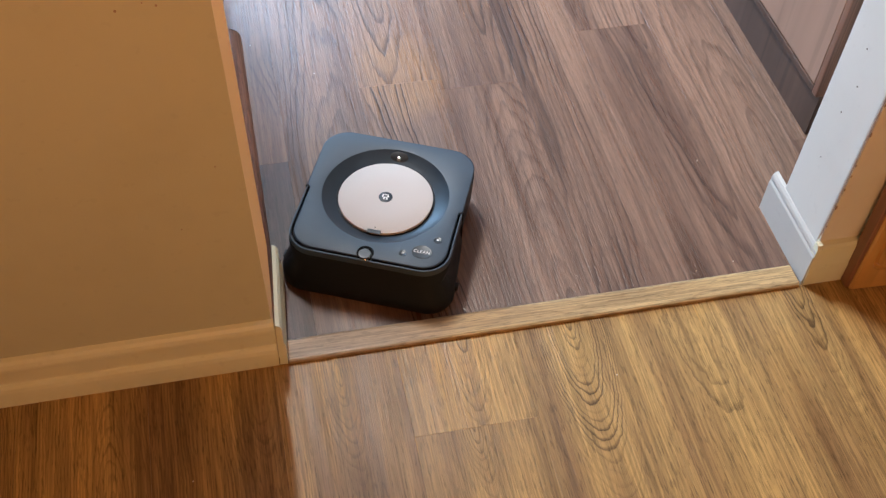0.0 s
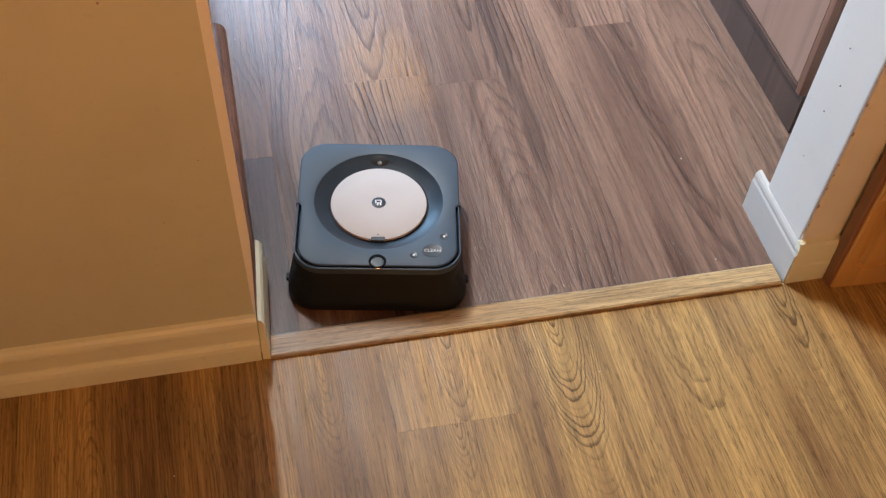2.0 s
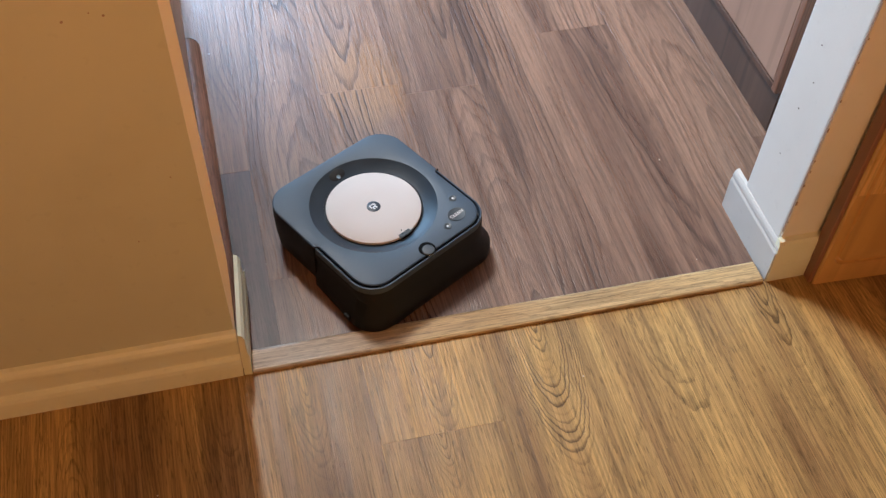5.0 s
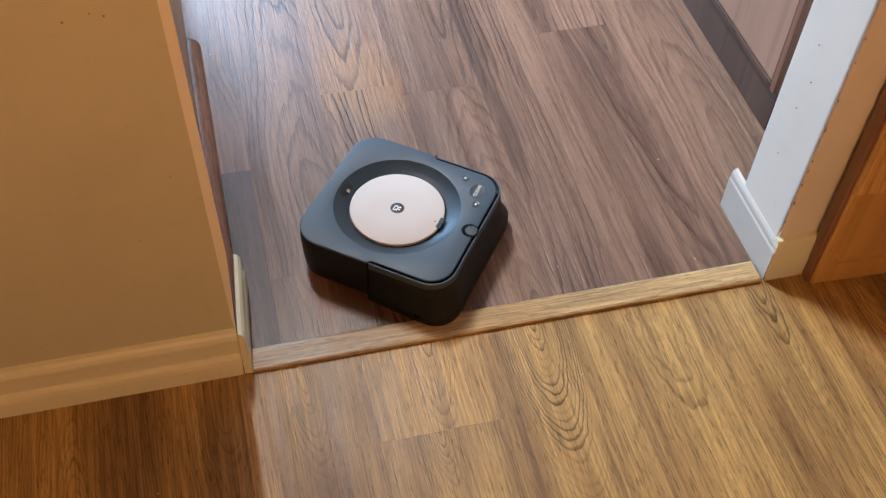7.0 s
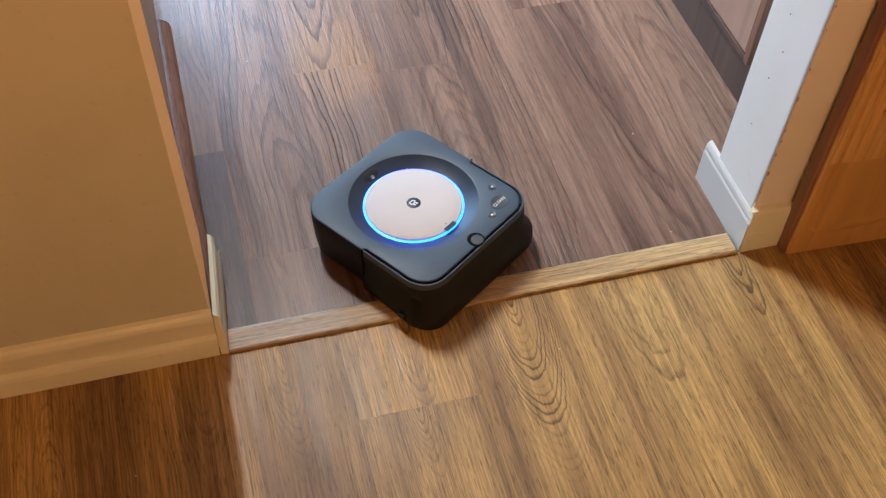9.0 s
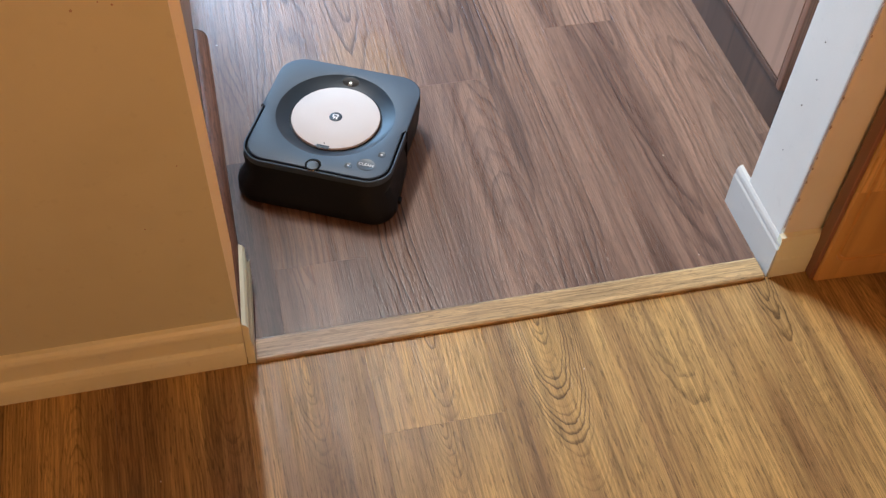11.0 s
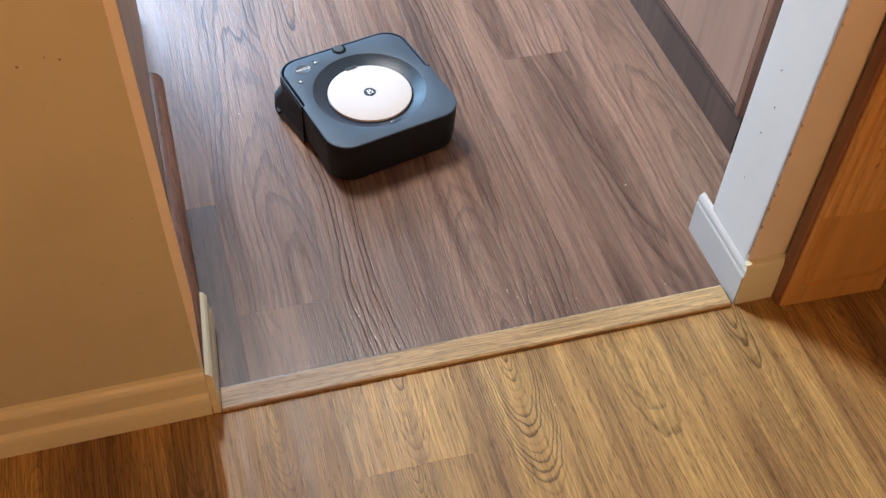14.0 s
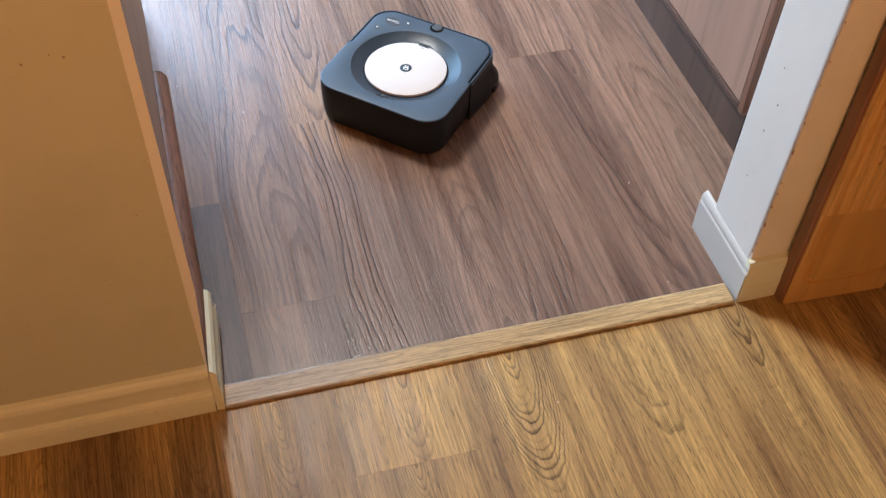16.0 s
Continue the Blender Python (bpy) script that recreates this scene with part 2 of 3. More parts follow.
slate = plastic("slate plastic", (0.034, 0.058, 0.090), 0.50)
bowl_black = plastic("glossy dark plastic", (0.024, 0.037, 0.053), 0.36, strength=0.02, spec=0.30)
side_black = plastic("black matt plastic", (0.0070, 0.0090, 0.0130), 0.5, spec=0.25)
gap_black = plastic("black rubber", (0.004, 0.004, 0.004), 0.8, spec=0.1)
pad_grey = plastic("grey mop cloth", (0.20, 0.19, 0.18), 0.9, 300, 0.6)
button_dark = plastic("dark button plastic", (0.035, 0.045, 0.055), 0.32, strength=0.02)
knob_gloss = plastic("glossy slate knob", (0.05, 0.065, 0.08), 0.30, strength=0.0)
lens_black = plastic("lens plastic", (0.006, 0.007, 0.009), 0.6, strength=0.0)
mark_white = plastic("white print", (0.75, 0.76, 0.78), 0.5)


def disc_metal():
    g = Nodes("rose grey brushed metal", 0.6, 0.0, spec=0.12)
    p = g.place()
    s = g.split(p)
    radius = g.m("SQRT", g.m("ADD", g.m("MULTIPLY", s[0], s[0]), g.m("MULTIPLY", s[1], s[1])))
    rings = g.noise(g.xyz(g.m("MULTIPLY", radius, 2600), 0, 0), detail=2)
    g.put("Base Color", g.mix(g.span(rings, 0.3, 0.7), (0.615, 0.590, 0.585), (0.575, 0.550, 0.545)))
    g.put("Roughness", g.span(g.noise(p, 30, 3), 0.3, 0.7, 0.56, 0.66))
    g.bump(rings, 0.08, 0.0002)
    return g.mat


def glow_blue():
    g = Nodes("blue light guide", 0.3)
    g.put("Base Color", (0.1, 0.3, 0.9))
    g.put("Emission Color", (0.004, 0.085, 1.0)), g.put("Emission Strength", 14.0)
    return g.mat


def chrome():
    g = Nodes("polished steel", 0.16, 1.0)
    g.put("Base Color", (0.62, 0.64, 0.66))
    return g.mat


def lamp_glass(name, colour, strength):
    g = Nodes(name, 0.4)
    g.put("Emission Color", colour), g.put("Emission Strength", strength)
    return g.mat


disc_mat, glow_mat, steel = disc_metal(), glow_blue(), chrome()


# ---- mesh helpers ----
def link_mesh(name, bm, material, smooth=False):
    data = bpy.data.meshes.new(name)
    bmesh.ops.recalc_face_normals(bm, faces=bm.faces[:])
    bm.to_mesh(data)
    bm.free()
    for f in data.polygons:
        f.use_smooth = smooth
    if smooth:
        data.set_sharp_from_angle(angle=radians(35))
    data.materials.append(material)
    return new(name, data)


def part(name, bm, material, parent, label="", smooth=False):
    ob = link_mesh(name, bm, material, smooth)
    ob.parent = parent
    return tagged(ob, label)


def box(x0, x1, y0, y1, z0, z1, bevel=0.0, segments=2):
    bm = bmesh.new()
    bmesh.ops.create_cube(bm, size=1, matrix=Matrix.Translation(((x0 + x1) / 2, (y0 + y1) / 2, (z0 + z1) / 2)) @ Matrix.Diagonal((x1 - x0, y1 - y0, z1 - z0, 1)))
    if bevel:
        bmesh.ops.bevel(bm, geom=bm.edges[:], offset=bevel, segments=segments, affect="EDGES", profile=0.6)
    return bm


def loft(rings, cap_start=True, cap_end=True, closed=True):
    """A skin over rings of as many points each."""
    bm = bmesh.new()
    rows = [[bm.verts.new(p) for p in ring] for ring in rings]
    n = len(rows[0])
    for a, b in zip(rows, rows[1:]):
        for i in range(n if closed else n - 1):
            bm.faces.new((a[i], a[(i + 1) % n], b[(i + 1) % n], b[i]))
    if cap_start:
        bm.faces.new(rows[0][::-1])
    if cap_end:
        bm.faces.new(rows[-1])
    return bm


def circle(radius, z, n=64, cx=0.0, cy=0.0):
    return [(cx + radius * math.cos(2 * math.pi * i / n), cy + radius * math.sin(2 * math.pi * i / n), z) for i in range(n)]


def turned(profile, n=64, cx=0.0, cy=0.0, caps=(True, True)):
    return loft([circle(r, z, n, cx, cy) for r, z in profile], *caps)


def extruded(profile, a, b, axis):
    """A closed profile of (depth, height) pairs swept from a to b along x or y."""
    if axis == "x":
        return loft([[(a, d, h) for d, h in profile], [(b, d, h) for d, h in profile]])
    return loft([[(d, a, h) for d, h in profile], [(d, b, h) for d, h in profile]])


def joined(*bms):
    """Several meshes of one part in one."""
    whole = bmesh.new()
    for bm in bms:
        data = bpy.data.meshes.new("piece")
        bm.to_mesh(data)
        bm.free()
        whole.from_mesh(data)
        bpy.data.meshes.remove(data)
    return whole


def setting(name, bm, material, label, category):
    return tagged(link_mesh(name, bm, material), label, category, kind="structure")


# ---- the two rooms ----
DOOR_L, DOOR_R, WALL_F, WALL_B, TOP, CEIL = -0.0105, 0.8135, 0.012, 0.130, 2.05, 2.40
NEAR_Y, FAR_Y, WEST, EAST = -3.0, 3.2, -2.3, 2.3

def nail_mark(x, z, r):
    ob = part("nail_mark", turned(((r, 0.0), (r * 0.9, 0.0007), (r * 0.4, 0.0010)), 12), pink_paint, wall_left)
    ob.matrix_local = pose(x, WALL_F, z, 90, 0, 0)


def worn_wall():
    """The wall's end, a little out of plumb: a plaster corner strip that faces the room, its paint lightened as if lit,
    then the jamb face in the next room's paint.
    """
    rings = []
    for i in range(49):
        z = CEIL * i / 48
        x = -0.0130 - 0.0215 * z
        strip = min(max((z - 0.05) * 0.06, 0.0030), 0.0115)
        rings.append([(WEST, WALL_F, z), (x, WALL_F, z), (x + 0.0004, WALL_F + 0.0012, z), (x + strip, WALL_F + 0.0032, z), (DOOR_L - 0.003 - 0.008 * z, WALL_B - 0.002, z), (DOOR_L - 0.005 - 0.008 * z, WALL_B, z), (WEST, WALL_B, z)])
    return loft(rings)


wall_left = setting("wall_1", worn_wall(), tan_paint, "tan painted wall beside the open doorway", "wall")
wall_left.data.materials.append(pink_paint)
wall_left.data.materials.append(lit_tan_paint)
for face in wall_left.data.polygons:
    if face.center.x > -0.2 and face.normal.x > 0.7:
        face.material_index = 1
    if WALL_F + 0.0004 < face.center.y < WALL_F + 0.0034:
        face.material_index = 2
for mark in ((-0.120, 0.635, 0.0016), (-0.080, 0.637, 0.0014), (-0.093, 0.642, 0.0009), (-0.052, 0.405, 0.0009), (-0.105, 0.305, 0.0009)):
    nail_mark(*mark)
# The stretch beyond the doorway's right side carries grey paint on its jamb face and tan, lightened as if lit, on its
# room face.
def lean(bm):
    """The wall end stands a little out of plumb: its foot lies further into the doorway."""
    bmesh.ops.subdivide_edges(bm, edges=[e for e in bm.edges if abs(e.verts[0].co.z - e.verts[1].co.z) > 1], cuts=11)
    for v in bm.verts:
        if v.co.x < 1.2:
            v.co.x -= 0.0068 * max(0.0, 1 - v.co.z / 0.8)
    return bm


wall_right = setting("wall_2", lean(box(DOOR_R, EAST, WALL_F + 0.003, WALL_B, 0, CEIL, 0.002)), grey_paint, "pale grey painted wall end in the doorway", "wall")
part("wall_face", lean(box(DOOR_R + 0.0015, EAST, WALL_F - 0.001, WALL_F + 0.0028, 0, CEIL, 0.001)), lit_tan_paint, wall_right, "room face in tan paint lightened as lit")
part("corner_edge", lean(box(DOOR_R - 0.0004, DOOR_R + 0.0006, WALL_F - 0.0002, WALL_F + 0.0022, 0.103, CEIL)), pink_paint, wall_right, "thin pinkish tan strip along the corner")
chips = random.Random(4)
for z in (0.13, 0.172, 0.21, 0.236, 0.262, 0.318, 0.37, 0.43, 0.475, 0.52):
    bm = bmesh.new()
    bmesh.ops.create_icosphere(bm, subdivisions=1, radius=chips.uniform(0.0014, 0.0030))
    for v in bm.verts:
        v.co = Vector((v.co.x * 0.7, v.co.y * 0.25, v.co.z * chips.uniform(0.8, 2.2)))
    part("paint_chip", bm, pink_paint, wall_right).location = (DOOR_R + chips.uniform(0.0012, 0.0035) - 0.0068 * (1 - z / 0.8), WALL_F - 0.0012, z + chips.uniform(-0.01, 0.01))
for z in (0.20, 0.29, 0.345, 0.40):
    bm = bmesh.new()
    bmesh.ops.create_icosphere(bm, subdivisions=1, radius=chips.uniform(0.0008, 0.0014))
    part("paint_speck", bm, dark_trim, wall_right).location = (DOOR_R - 0.0002 - 0.0068 * (1 - z / 0.8), chips.uniform(0.03, 0.11), z)
setting("wall_3", box(DOOR_L - 0.022, DOOR_R - 0.001, WALL_F, WALL_B, TOP, CEIL), tan_paint, "tan painted wall above the doorway", "wall")
stub = setting("wall_4", box(-0.16, -0.026, WALL_B + 0.001, 0.965, 0, CEIL, 0.003), pink_paint, "pinkish tan wall end beyond the doorway", "wall")
setting("wall_5", box(WEST - 0.1, WEST, NEAR_Y, FAR_Y, 0, CEIL), tan_paint, "tan painted side wall", "wall")
setting("wall_6", box(EAST, EAST + 0.1, NEAR_Y, FAR_Y, 0, CEIL), tan_paint, "tan painted side wall", "wall")
setting("wall_7", box(WEST - 0.1, EAST + 0.1, NEAR_Y - 0.1, NEAR_Y, 0, CEIL), tan_paint, "tan painted back wall", "wall")
# The kitchen's end wall, with the window's opening in it.
wx0, wx1, wz0, wz1 = -1.85, 0.35, 0.40, 2.15
end_wall = joined(box(WEST, wx0, FAR_Y, FAR_Y + 0.12, 0, CEIL), box(wx1, EAST, FAR_Y, FAR_Y + 0.12, 0, CEIL), box(wx0, wx1, FAR_Y, FAR_Y + 0.12, 0, wz0), box(wx0, wx1, FAR_Y, FAR_Y + 0.12, wz1, CEIL))
setting("wall_8", end_wall, grey_paint, "pale grey kitchen wall with a wide window", "wall")
window = tagged(new("window_1"), "wide white framed window with daylight behind", "window", kind="structure")
for a in (wx0, (wx0 + wx1) / 2 - 0.03, wx1 - 0.06):
    part("window_frame", box(a, a + 0.06, FAR_Y + 0.02, FAR_Y + 0.08, wz0, wz1, 0.004), white_trim, window)
for a in (wz0, wz1 - 0.06):
    part("window_frame", box(wx0 + 0.06, wx1 - 0.06, FAR_Y + 0.022, FAR_Y + 0.078, a, a + 0.06, 0.004), white_trim, window)
setting("ceiling", box(WEST - 0.1, EAST + 0.1, NEAR_Y - 0.1, FAR_Y + 0.12, CEIL, CEIL + 0.1), ceiling_paint, "plain cream painted ceiling", "ceiling")


def ceiling_light(x, y, w, d, colour, strength, label):
    lamp = tagged(new("ceiling_light"), label, "lamp")
    lamp.location = (x, y, CEIL)
    part("frame", joined(box(-w, w, -d, -d + 0.02, -0.06, 0, 0.003), box(-w, w, d - 0.02, d, -0.06, 0, 0.003),
                         box(-w, -w + 0.02, -d + 0.021, d - 0.021, -0.06, 0, 0.003), box(w - 0.02, w, -d + 0.021, d - 0.021, -0.06, 0, 0.003)), white_trim, lamp)
    part("diffuser", box(-w + 0.022, w - 0.022, -d + 0.022, d - 0.022, -0.045, -0.01, 0.004), lamp_glass("lit diffuser", colour, strength), lamp)


ceiling_light(-0.08, 1.31, 0.15, 0.33, (0.90, 0.95, 1.0), 3.0, "narrow white ceiling light panel, switched on")
# Unseen panel added where the warm fill comes from; no such fixture is known.
added_panel = tagged(new("added_panel"), "unseen warm glowing panel added to light the room", "lamp")
part("frame", box(-0.42, 0.62, -2.998, -2.965, 1.21, 2.29, 0.004), white_trim, added_panel)
part("diffuser", box(-0.38, 0.58, -2.964, -2.950, 1.27, 2.23, 0.004), lamp_glass("lit warm diffuser", (1.0, 0.50, 0.19), 3.0), added_panel)

# Baseboards: a thick foot, a shallow cove and a rounded bead on top.
BASE = ((0.0, 0.0), (0.0, 0.022), (0.0006, 0.030), (0.0024, 0.0365), (0.0056, 0.0410), (0.0078, 0.0425), (0.0082, 0.0440), (0.0046, 0.0730), (0.0018, 0.0765), (0.0006, 0.0810), (0.0008, 0.0860), (0.0026, 0.0915), (0.0062, 0.0960), (0.0118, 0.0985), (0.0118, 0.0))


FLAT_BASE = ((0.0, 0.0), (0.0, 0.040), (0.0012, 0.044), (0.0014, 0.075), (0.0022, 0.083), (0.0050, 0.0885), (0.0135, 0.0905), (0.0135, 0.0))


def base_x(a, b):
    return extruded(BASE, a, b, "x")


setting("baseboard_1", base_x(WEST + 0.002, -0.0125), tan_trim, "tan painted moulded baseboard along the wall", "baseboard")
# The short return round the corner, sprung a little off the wall, with its far end cut at a slant.
ret = loft([[(-d, y0 + (0.0 if h < 0.05 else cut), h) for d, h in ((0.0, 0.0), (0.0, 0.045), (0.002, 0.052), (0.003, 0.075), (0.0025, 0.086), (0.006, 0.093), (0.0115, 0.0965), (0.0115, 0.0))]
            for y0, cut in ((0.0, 0.0), (0.06, 0.0), (0.135, 0.004), (0.158, -0.012))])
return_left = setting("baseboard_2", ret, tan_trim, "short tan baseboard end sprung loose from the wall corner", "baseboard")
return_left.matrix_world = pose(0.0, 0.0, 0.0, 0, 0, -4.4)
side_right = loft([[(0.8015 + d, y, h) for d, h in ((0.0, 0.0), (0.0, 0.063), (0.0020, 0.068), (0.0010, 0.073), (0.0022, 0.0785), (0.0050, 0.0830), (0.0100, 0.0845), (0.0100, 0.0))] for y in (0.0006, 0.166)])
setting("baseboard_3", side_right, white_trim, "white painted baseboard on the doorway's grey wall end, chipped", "baseboard")
setting("baseboard_4", extruded(FLAT_BASE, 0.8032, EAST - 0.002, "x"), tan_trim, "tan painted baseboard beside the pine cabinet", "baseboard").location = (0, -0.002, 0)

# The rounded moulding on the floor along the stub wall.
arc = [(-0.0255, 0.0)] + [(-0.0255 + 0.024 * math.cos(a), 0.024 * math.sin(a)) for a in (i * math.pi / 16 for i in range(9))]
setting("trim_1", extruded(arc, 0.050, 0.745, "y"), moulding_wood, "brown stained quarter round moulding along the wall foot", "trim")
setting("trim_2", turned(((0.0225, 0.0), (0.0225, 0.0012), (0.0215, 0.0016)), 24), gap_black, "dark cut end of the quarter round moulding", "trim").matrix_world = pose(-0.0245, 0.7455, 0.0012, -90, 0, 0)
setting("threshold", extruded(((0.001, 0.0), (0.0004, 0.0042), (0.0014, 0.0060), (0.0045, 0.0072), (0.0365, 0.0072), (0.0400, 0.0060), (0.0425, 0.0030), (0.0430, 0.0)), 0.0008, 0.7965, "x"),
        strip_wood, "light oak threshold strip across the doorway", "threshold").matrix_world = pose(0, -0.0025, 0, 0, 0, -0.15)


def kitchen_cabinet():
    cab = tagged(new("kitchen_cabinet"), "pinkish laminate kitchen cabinet with dark trim and toe kick", "cabinet")
    cab.location = (0.945, 0.312, 0)
    part("body", box(0.012, 0.58, 0.004, 2.2, 0.09, 0.86, 0.002), laminate, cab)
    part("door", box(-0.004, 0.0105, 0.018, 0.56, 0.106, 0.70, 0.002), laminate, cab)
    part("door", box(-0.004, 0.0105, 0.566, 1.09, 0.106, 0.70, 0.002), laminate, cab)
    part("corner_trim", box(-0.006, 0.012, 0.0, 0.015, 0.091, 0.86, 0.003), moulding_wood, cab, "brown corner strip")
    part("rail", box(-0.005, 0.0115, 0.0155, 2.2, 0.091, 0.103, 0.002), dark_trim, cab)
    part("toe_kick", box(0.006, 0.03, 0.004, 2.2, 0, 0.0905), toe_wood, cab, "brown toe kick")
    part("worktop", box(-0.02, 0.6, -0.01, 2.2, 0.861, 0.90, 0.006), laminate, cab)


kitchen_cabinet()


def pine_cabinet():
    cab = tagged(new("pine_cabinet"), "knotty orange pine cabinet with a routed panel door", "cabinet")
    cab.matrix_world = pose(0.868, 0.0035, 0, 0, 0, -2.5)
    part("side", box(0.0, 0.016, -0.022, 0.0005, 0.0, 1.9, 0.003), moulding_wood, cab, "brown left edge")
    part("side", box(0.171, 0.187, -0.018, -0.0005, 0.0, 1.9, 0.002), cabinet_wood, cab)
    part("back", box(0.0165, 0.1705, -0.010, -0.001, 0.0, 1.9), cabinet_wood, cab)

    def border(side, foot, radius, y, high=1.9, w=0.187):
        """A rounded border inside the door's face."""
        pts, n = [], 8
        for cx, cz, a0 in ((w - side - radius, high - foot - radius, 0), (side + radius, high - foot - radius, 90), (side + radius, foot + radius, 180), (w - side - radius, foot + radius, 270)):
            pts += [(cx + radius * math.cos(radians(a0 + 90 * i / n)), y, cz + radius * math.sin(radians(a0 + 90 * i / n))) for i in range(n + 1)]
        return pts

    face = loft([border(0.006, 0.0, 0.0015, -0.0225), border(0.006, 0.0, 0.002, -0.0250), border(0.0085, 0.003, 0.004, -0.0285), border(0.022, 0.046, 0.022, -0.0290), border(0.0238, 0.0478, 0.021, -0.0240),
                 border(0.0265, 0.0505, 0.020, -0.0240), border(0.0290, 0.0530, 0.019, -0.0285), border(0.050, 0.074, 0.010, -0.0300)])
    # The door's lowest board runs across, the boards above it stand upright.
    bmesh.ops.bisect_plane(face, geom=face.verts[:] + face.edges[:] + face.faces[:], plane_co=(0, 0, 0.205), plane_no=(0, 0, 1))
    door = part("door", face, cabinet_wood, cab, smooth=True)
    door.data.materials.append(cross_wood)
    for polygon in door.data.polygons:
        if polygon.center.z < 0.205:
            polygon.material_index = 1
    # An unidentified black thing past the cabinet, set in as a plain block.
    part("black_block", box(0.190, 0.36, -0.010, 0.0, 0.0, 0.10, 0.002), gap_black, cab, "plain black block beyond the cabinet")


pine_cabinet()


# ---- the robot ----
def outline(hw, front, rear, radius, n=12):
    """Points round a rounded rectangle, from its front right corner onwards, against the clock."""
    pts = []
    for cx, cy, a0 in ((hw - radius, front - radius, 0), (-hw + radius, front - radius, 90), (-hw + radius, -rear + radius, 180), (hw - radius, -rear + radius, 270)):
        pts += [(cx + radius * math.cos(radians(a0 + 90 * i / n)), cy + radius * math.sin(radians(a0 + 90 * i / n))) for i in range(n + 1)]
    return pts


def half(hw, front, rear, radius, z, side, cut=-0.010):
    pts = outline(hw, front, rear, radius)
    n = len(pts) // 2
    if side > 0:
        arc = [(hw, cut)] + pts[:n] + [(-hw, cut)]
    else:
        arc = [(-min(hw, 0.1258), cut)] + pts[n:] + [(min(hw, 0.1258), cut)]
    return [(x, y, z) for x, y in arc]


def shape_text(words, size, name):
    data = bpy.data.curves.new(name, "FONT")
    data.body, data.size, data.align_x, data.align_y, data.extrude = words, size, "CENTER", "CENTER", 0.0001
    ob = bpy.data.objects.new(name, data)
    scene.collection.objects.link(ob)
    mesh = bpy.data.meshes.new_from_object(ob.evaluated_get(bpy.context.evaluated_depsgraph_get()))
    bpy.data.objects.remove(ob)
    bm = bmesh.new()
    bm.from_mesh(mesh)
    bpy.data.meshes.remove(mesh)
    return bm


def mopping_robot():
    bot = tagged(new("mopping_robot"), "square dark slate mopping robot with a rose grey round lid", "robot")
    part("front_shell", loft([half(0.114, 0.1105, 0.12, 0.036, 0.0025, 1), half(0.119, 0.1155, 0.12, 0.040, 0.0065, 1), half(0.1220, 0.1185, 0.12, 0.042, 0.030, 1), half(0.1235, 0.1200, 0.12, 0.042, 0.066, 1), half(0.1235, 0.1200, 0.12, 0.042, 0.0745, 1)]),
         side_black, bot, "black front bumper", True)
    part("rear_shell", loft([half(0.131, 0.12, 0.1480, 0.036, 0.0025, -1, -0.0105), half(0.1345, 0.12, 0.1490, 0.040, 0.0065, -1, -0.0105), half(0.1335, 0.12, 0.1500, 0.042, 0.026, -1, -0.0105), half(0.1200, 0.12, 0.1425, 0.042, 0.050, -1, -0.0105), half(0.1245, 0.12, 0.1365, 0.041, 0.070, -1, -0.0105), half(0.1235, 0.12, 0.1355, 0.041, 0.0745, -1, -0.0105)]),
         side_black, bot, "black flared rear shell over the mop pad", True)
    part("front_band", loft([half(0.1234, 0.1199, 0.12, 0.042, 0.0744, 1), half(0.1233, 0.1198, 0.12, 0.042, 0.0830, 1), half(0.1222, 0.1187, 0.12, 0.041, 0.0843, 1), half(0.1190, 0.1155, 0.12, 0.039, 0.0843, 1)], False, False, closed=False), side_black, bot, smooth=True)
    # A thin lip that stands round the rear half, with a black gap inside it.
    outer = [half(0.1235, 0.12, 0.1355, 0.041, z, -1, -0.0105) for z in (0.0740, 0.0848)]
    top = [half(0.1226, 0.12, 0.1346, 0.0402, 0.0858, -1, -0.0105), half(0.1212, 0.12, 0.1332, 0.039, 0.0858, -1, -0.0105)]
    inner = [half(0.1206, 0.12, 0.1326, 0.0385, z, -1, -0.0105) for z in (0.0848, 0.0740)]
    part("lip", loft([*outer, *top, *inner], False, False, closed=False), slate, bot, smooth=True)
    # The top plate: square outside, a round bowl inside, open in the middle for the lid and its light.
    n = 144

    def edge(inset, z):
        ring = []
        for i in range(n):
            a = 2 * math.pi * (i + 0.5) / n
            rear = math.sin(a) < -0.083
            hw, fr, re, rad = (0.1175, 0.1200, 0.1295, 0.037) if rear else (0.1235, 0.1200, 0.1355, 0.042)
            hw, fr, re = hw - inset, fr - inset, re - inset
            c, s = math.cos(a), math.sin(a)
            ly = fr if s > 0 else re
            t = min(hw / max(abs(c), 1e-6), ly / max(abs(s), 1e-6))
            x, y = t * c, t * s
            cx, cy = hw - rad, ly - rad
            if abs(x) > cx and abs(y) > cy:
                # meet the rounded corner along the same ray
                b = abs(c) * cx + abs(s) * cy
                t = b + math.sqrt(max(b * b - cx * cx - cy * cy + rad * rad, 0))
                x, y = t * c, t * s
            ring.append((x, y, z))
        return ring

    def hoop(r, z):
        return [(r * math.cos(2 * math.pi * (i + 0.5) / n), r * math.sin(2 * math.pi * (i + 0.5) / n), z) for i in range(n)]

    part("top_plate", loft([edge(0.004, 0.0820), edge(0.0, 0.0850), edge(0.0001, 0.0862), edge(0.0008, 0.0870), edge(0.0020, 0.0873), hoop(0.0992, 0.0873), hoop(0.0982, 0.0870)], False, False), slate, bot, smooth=True)
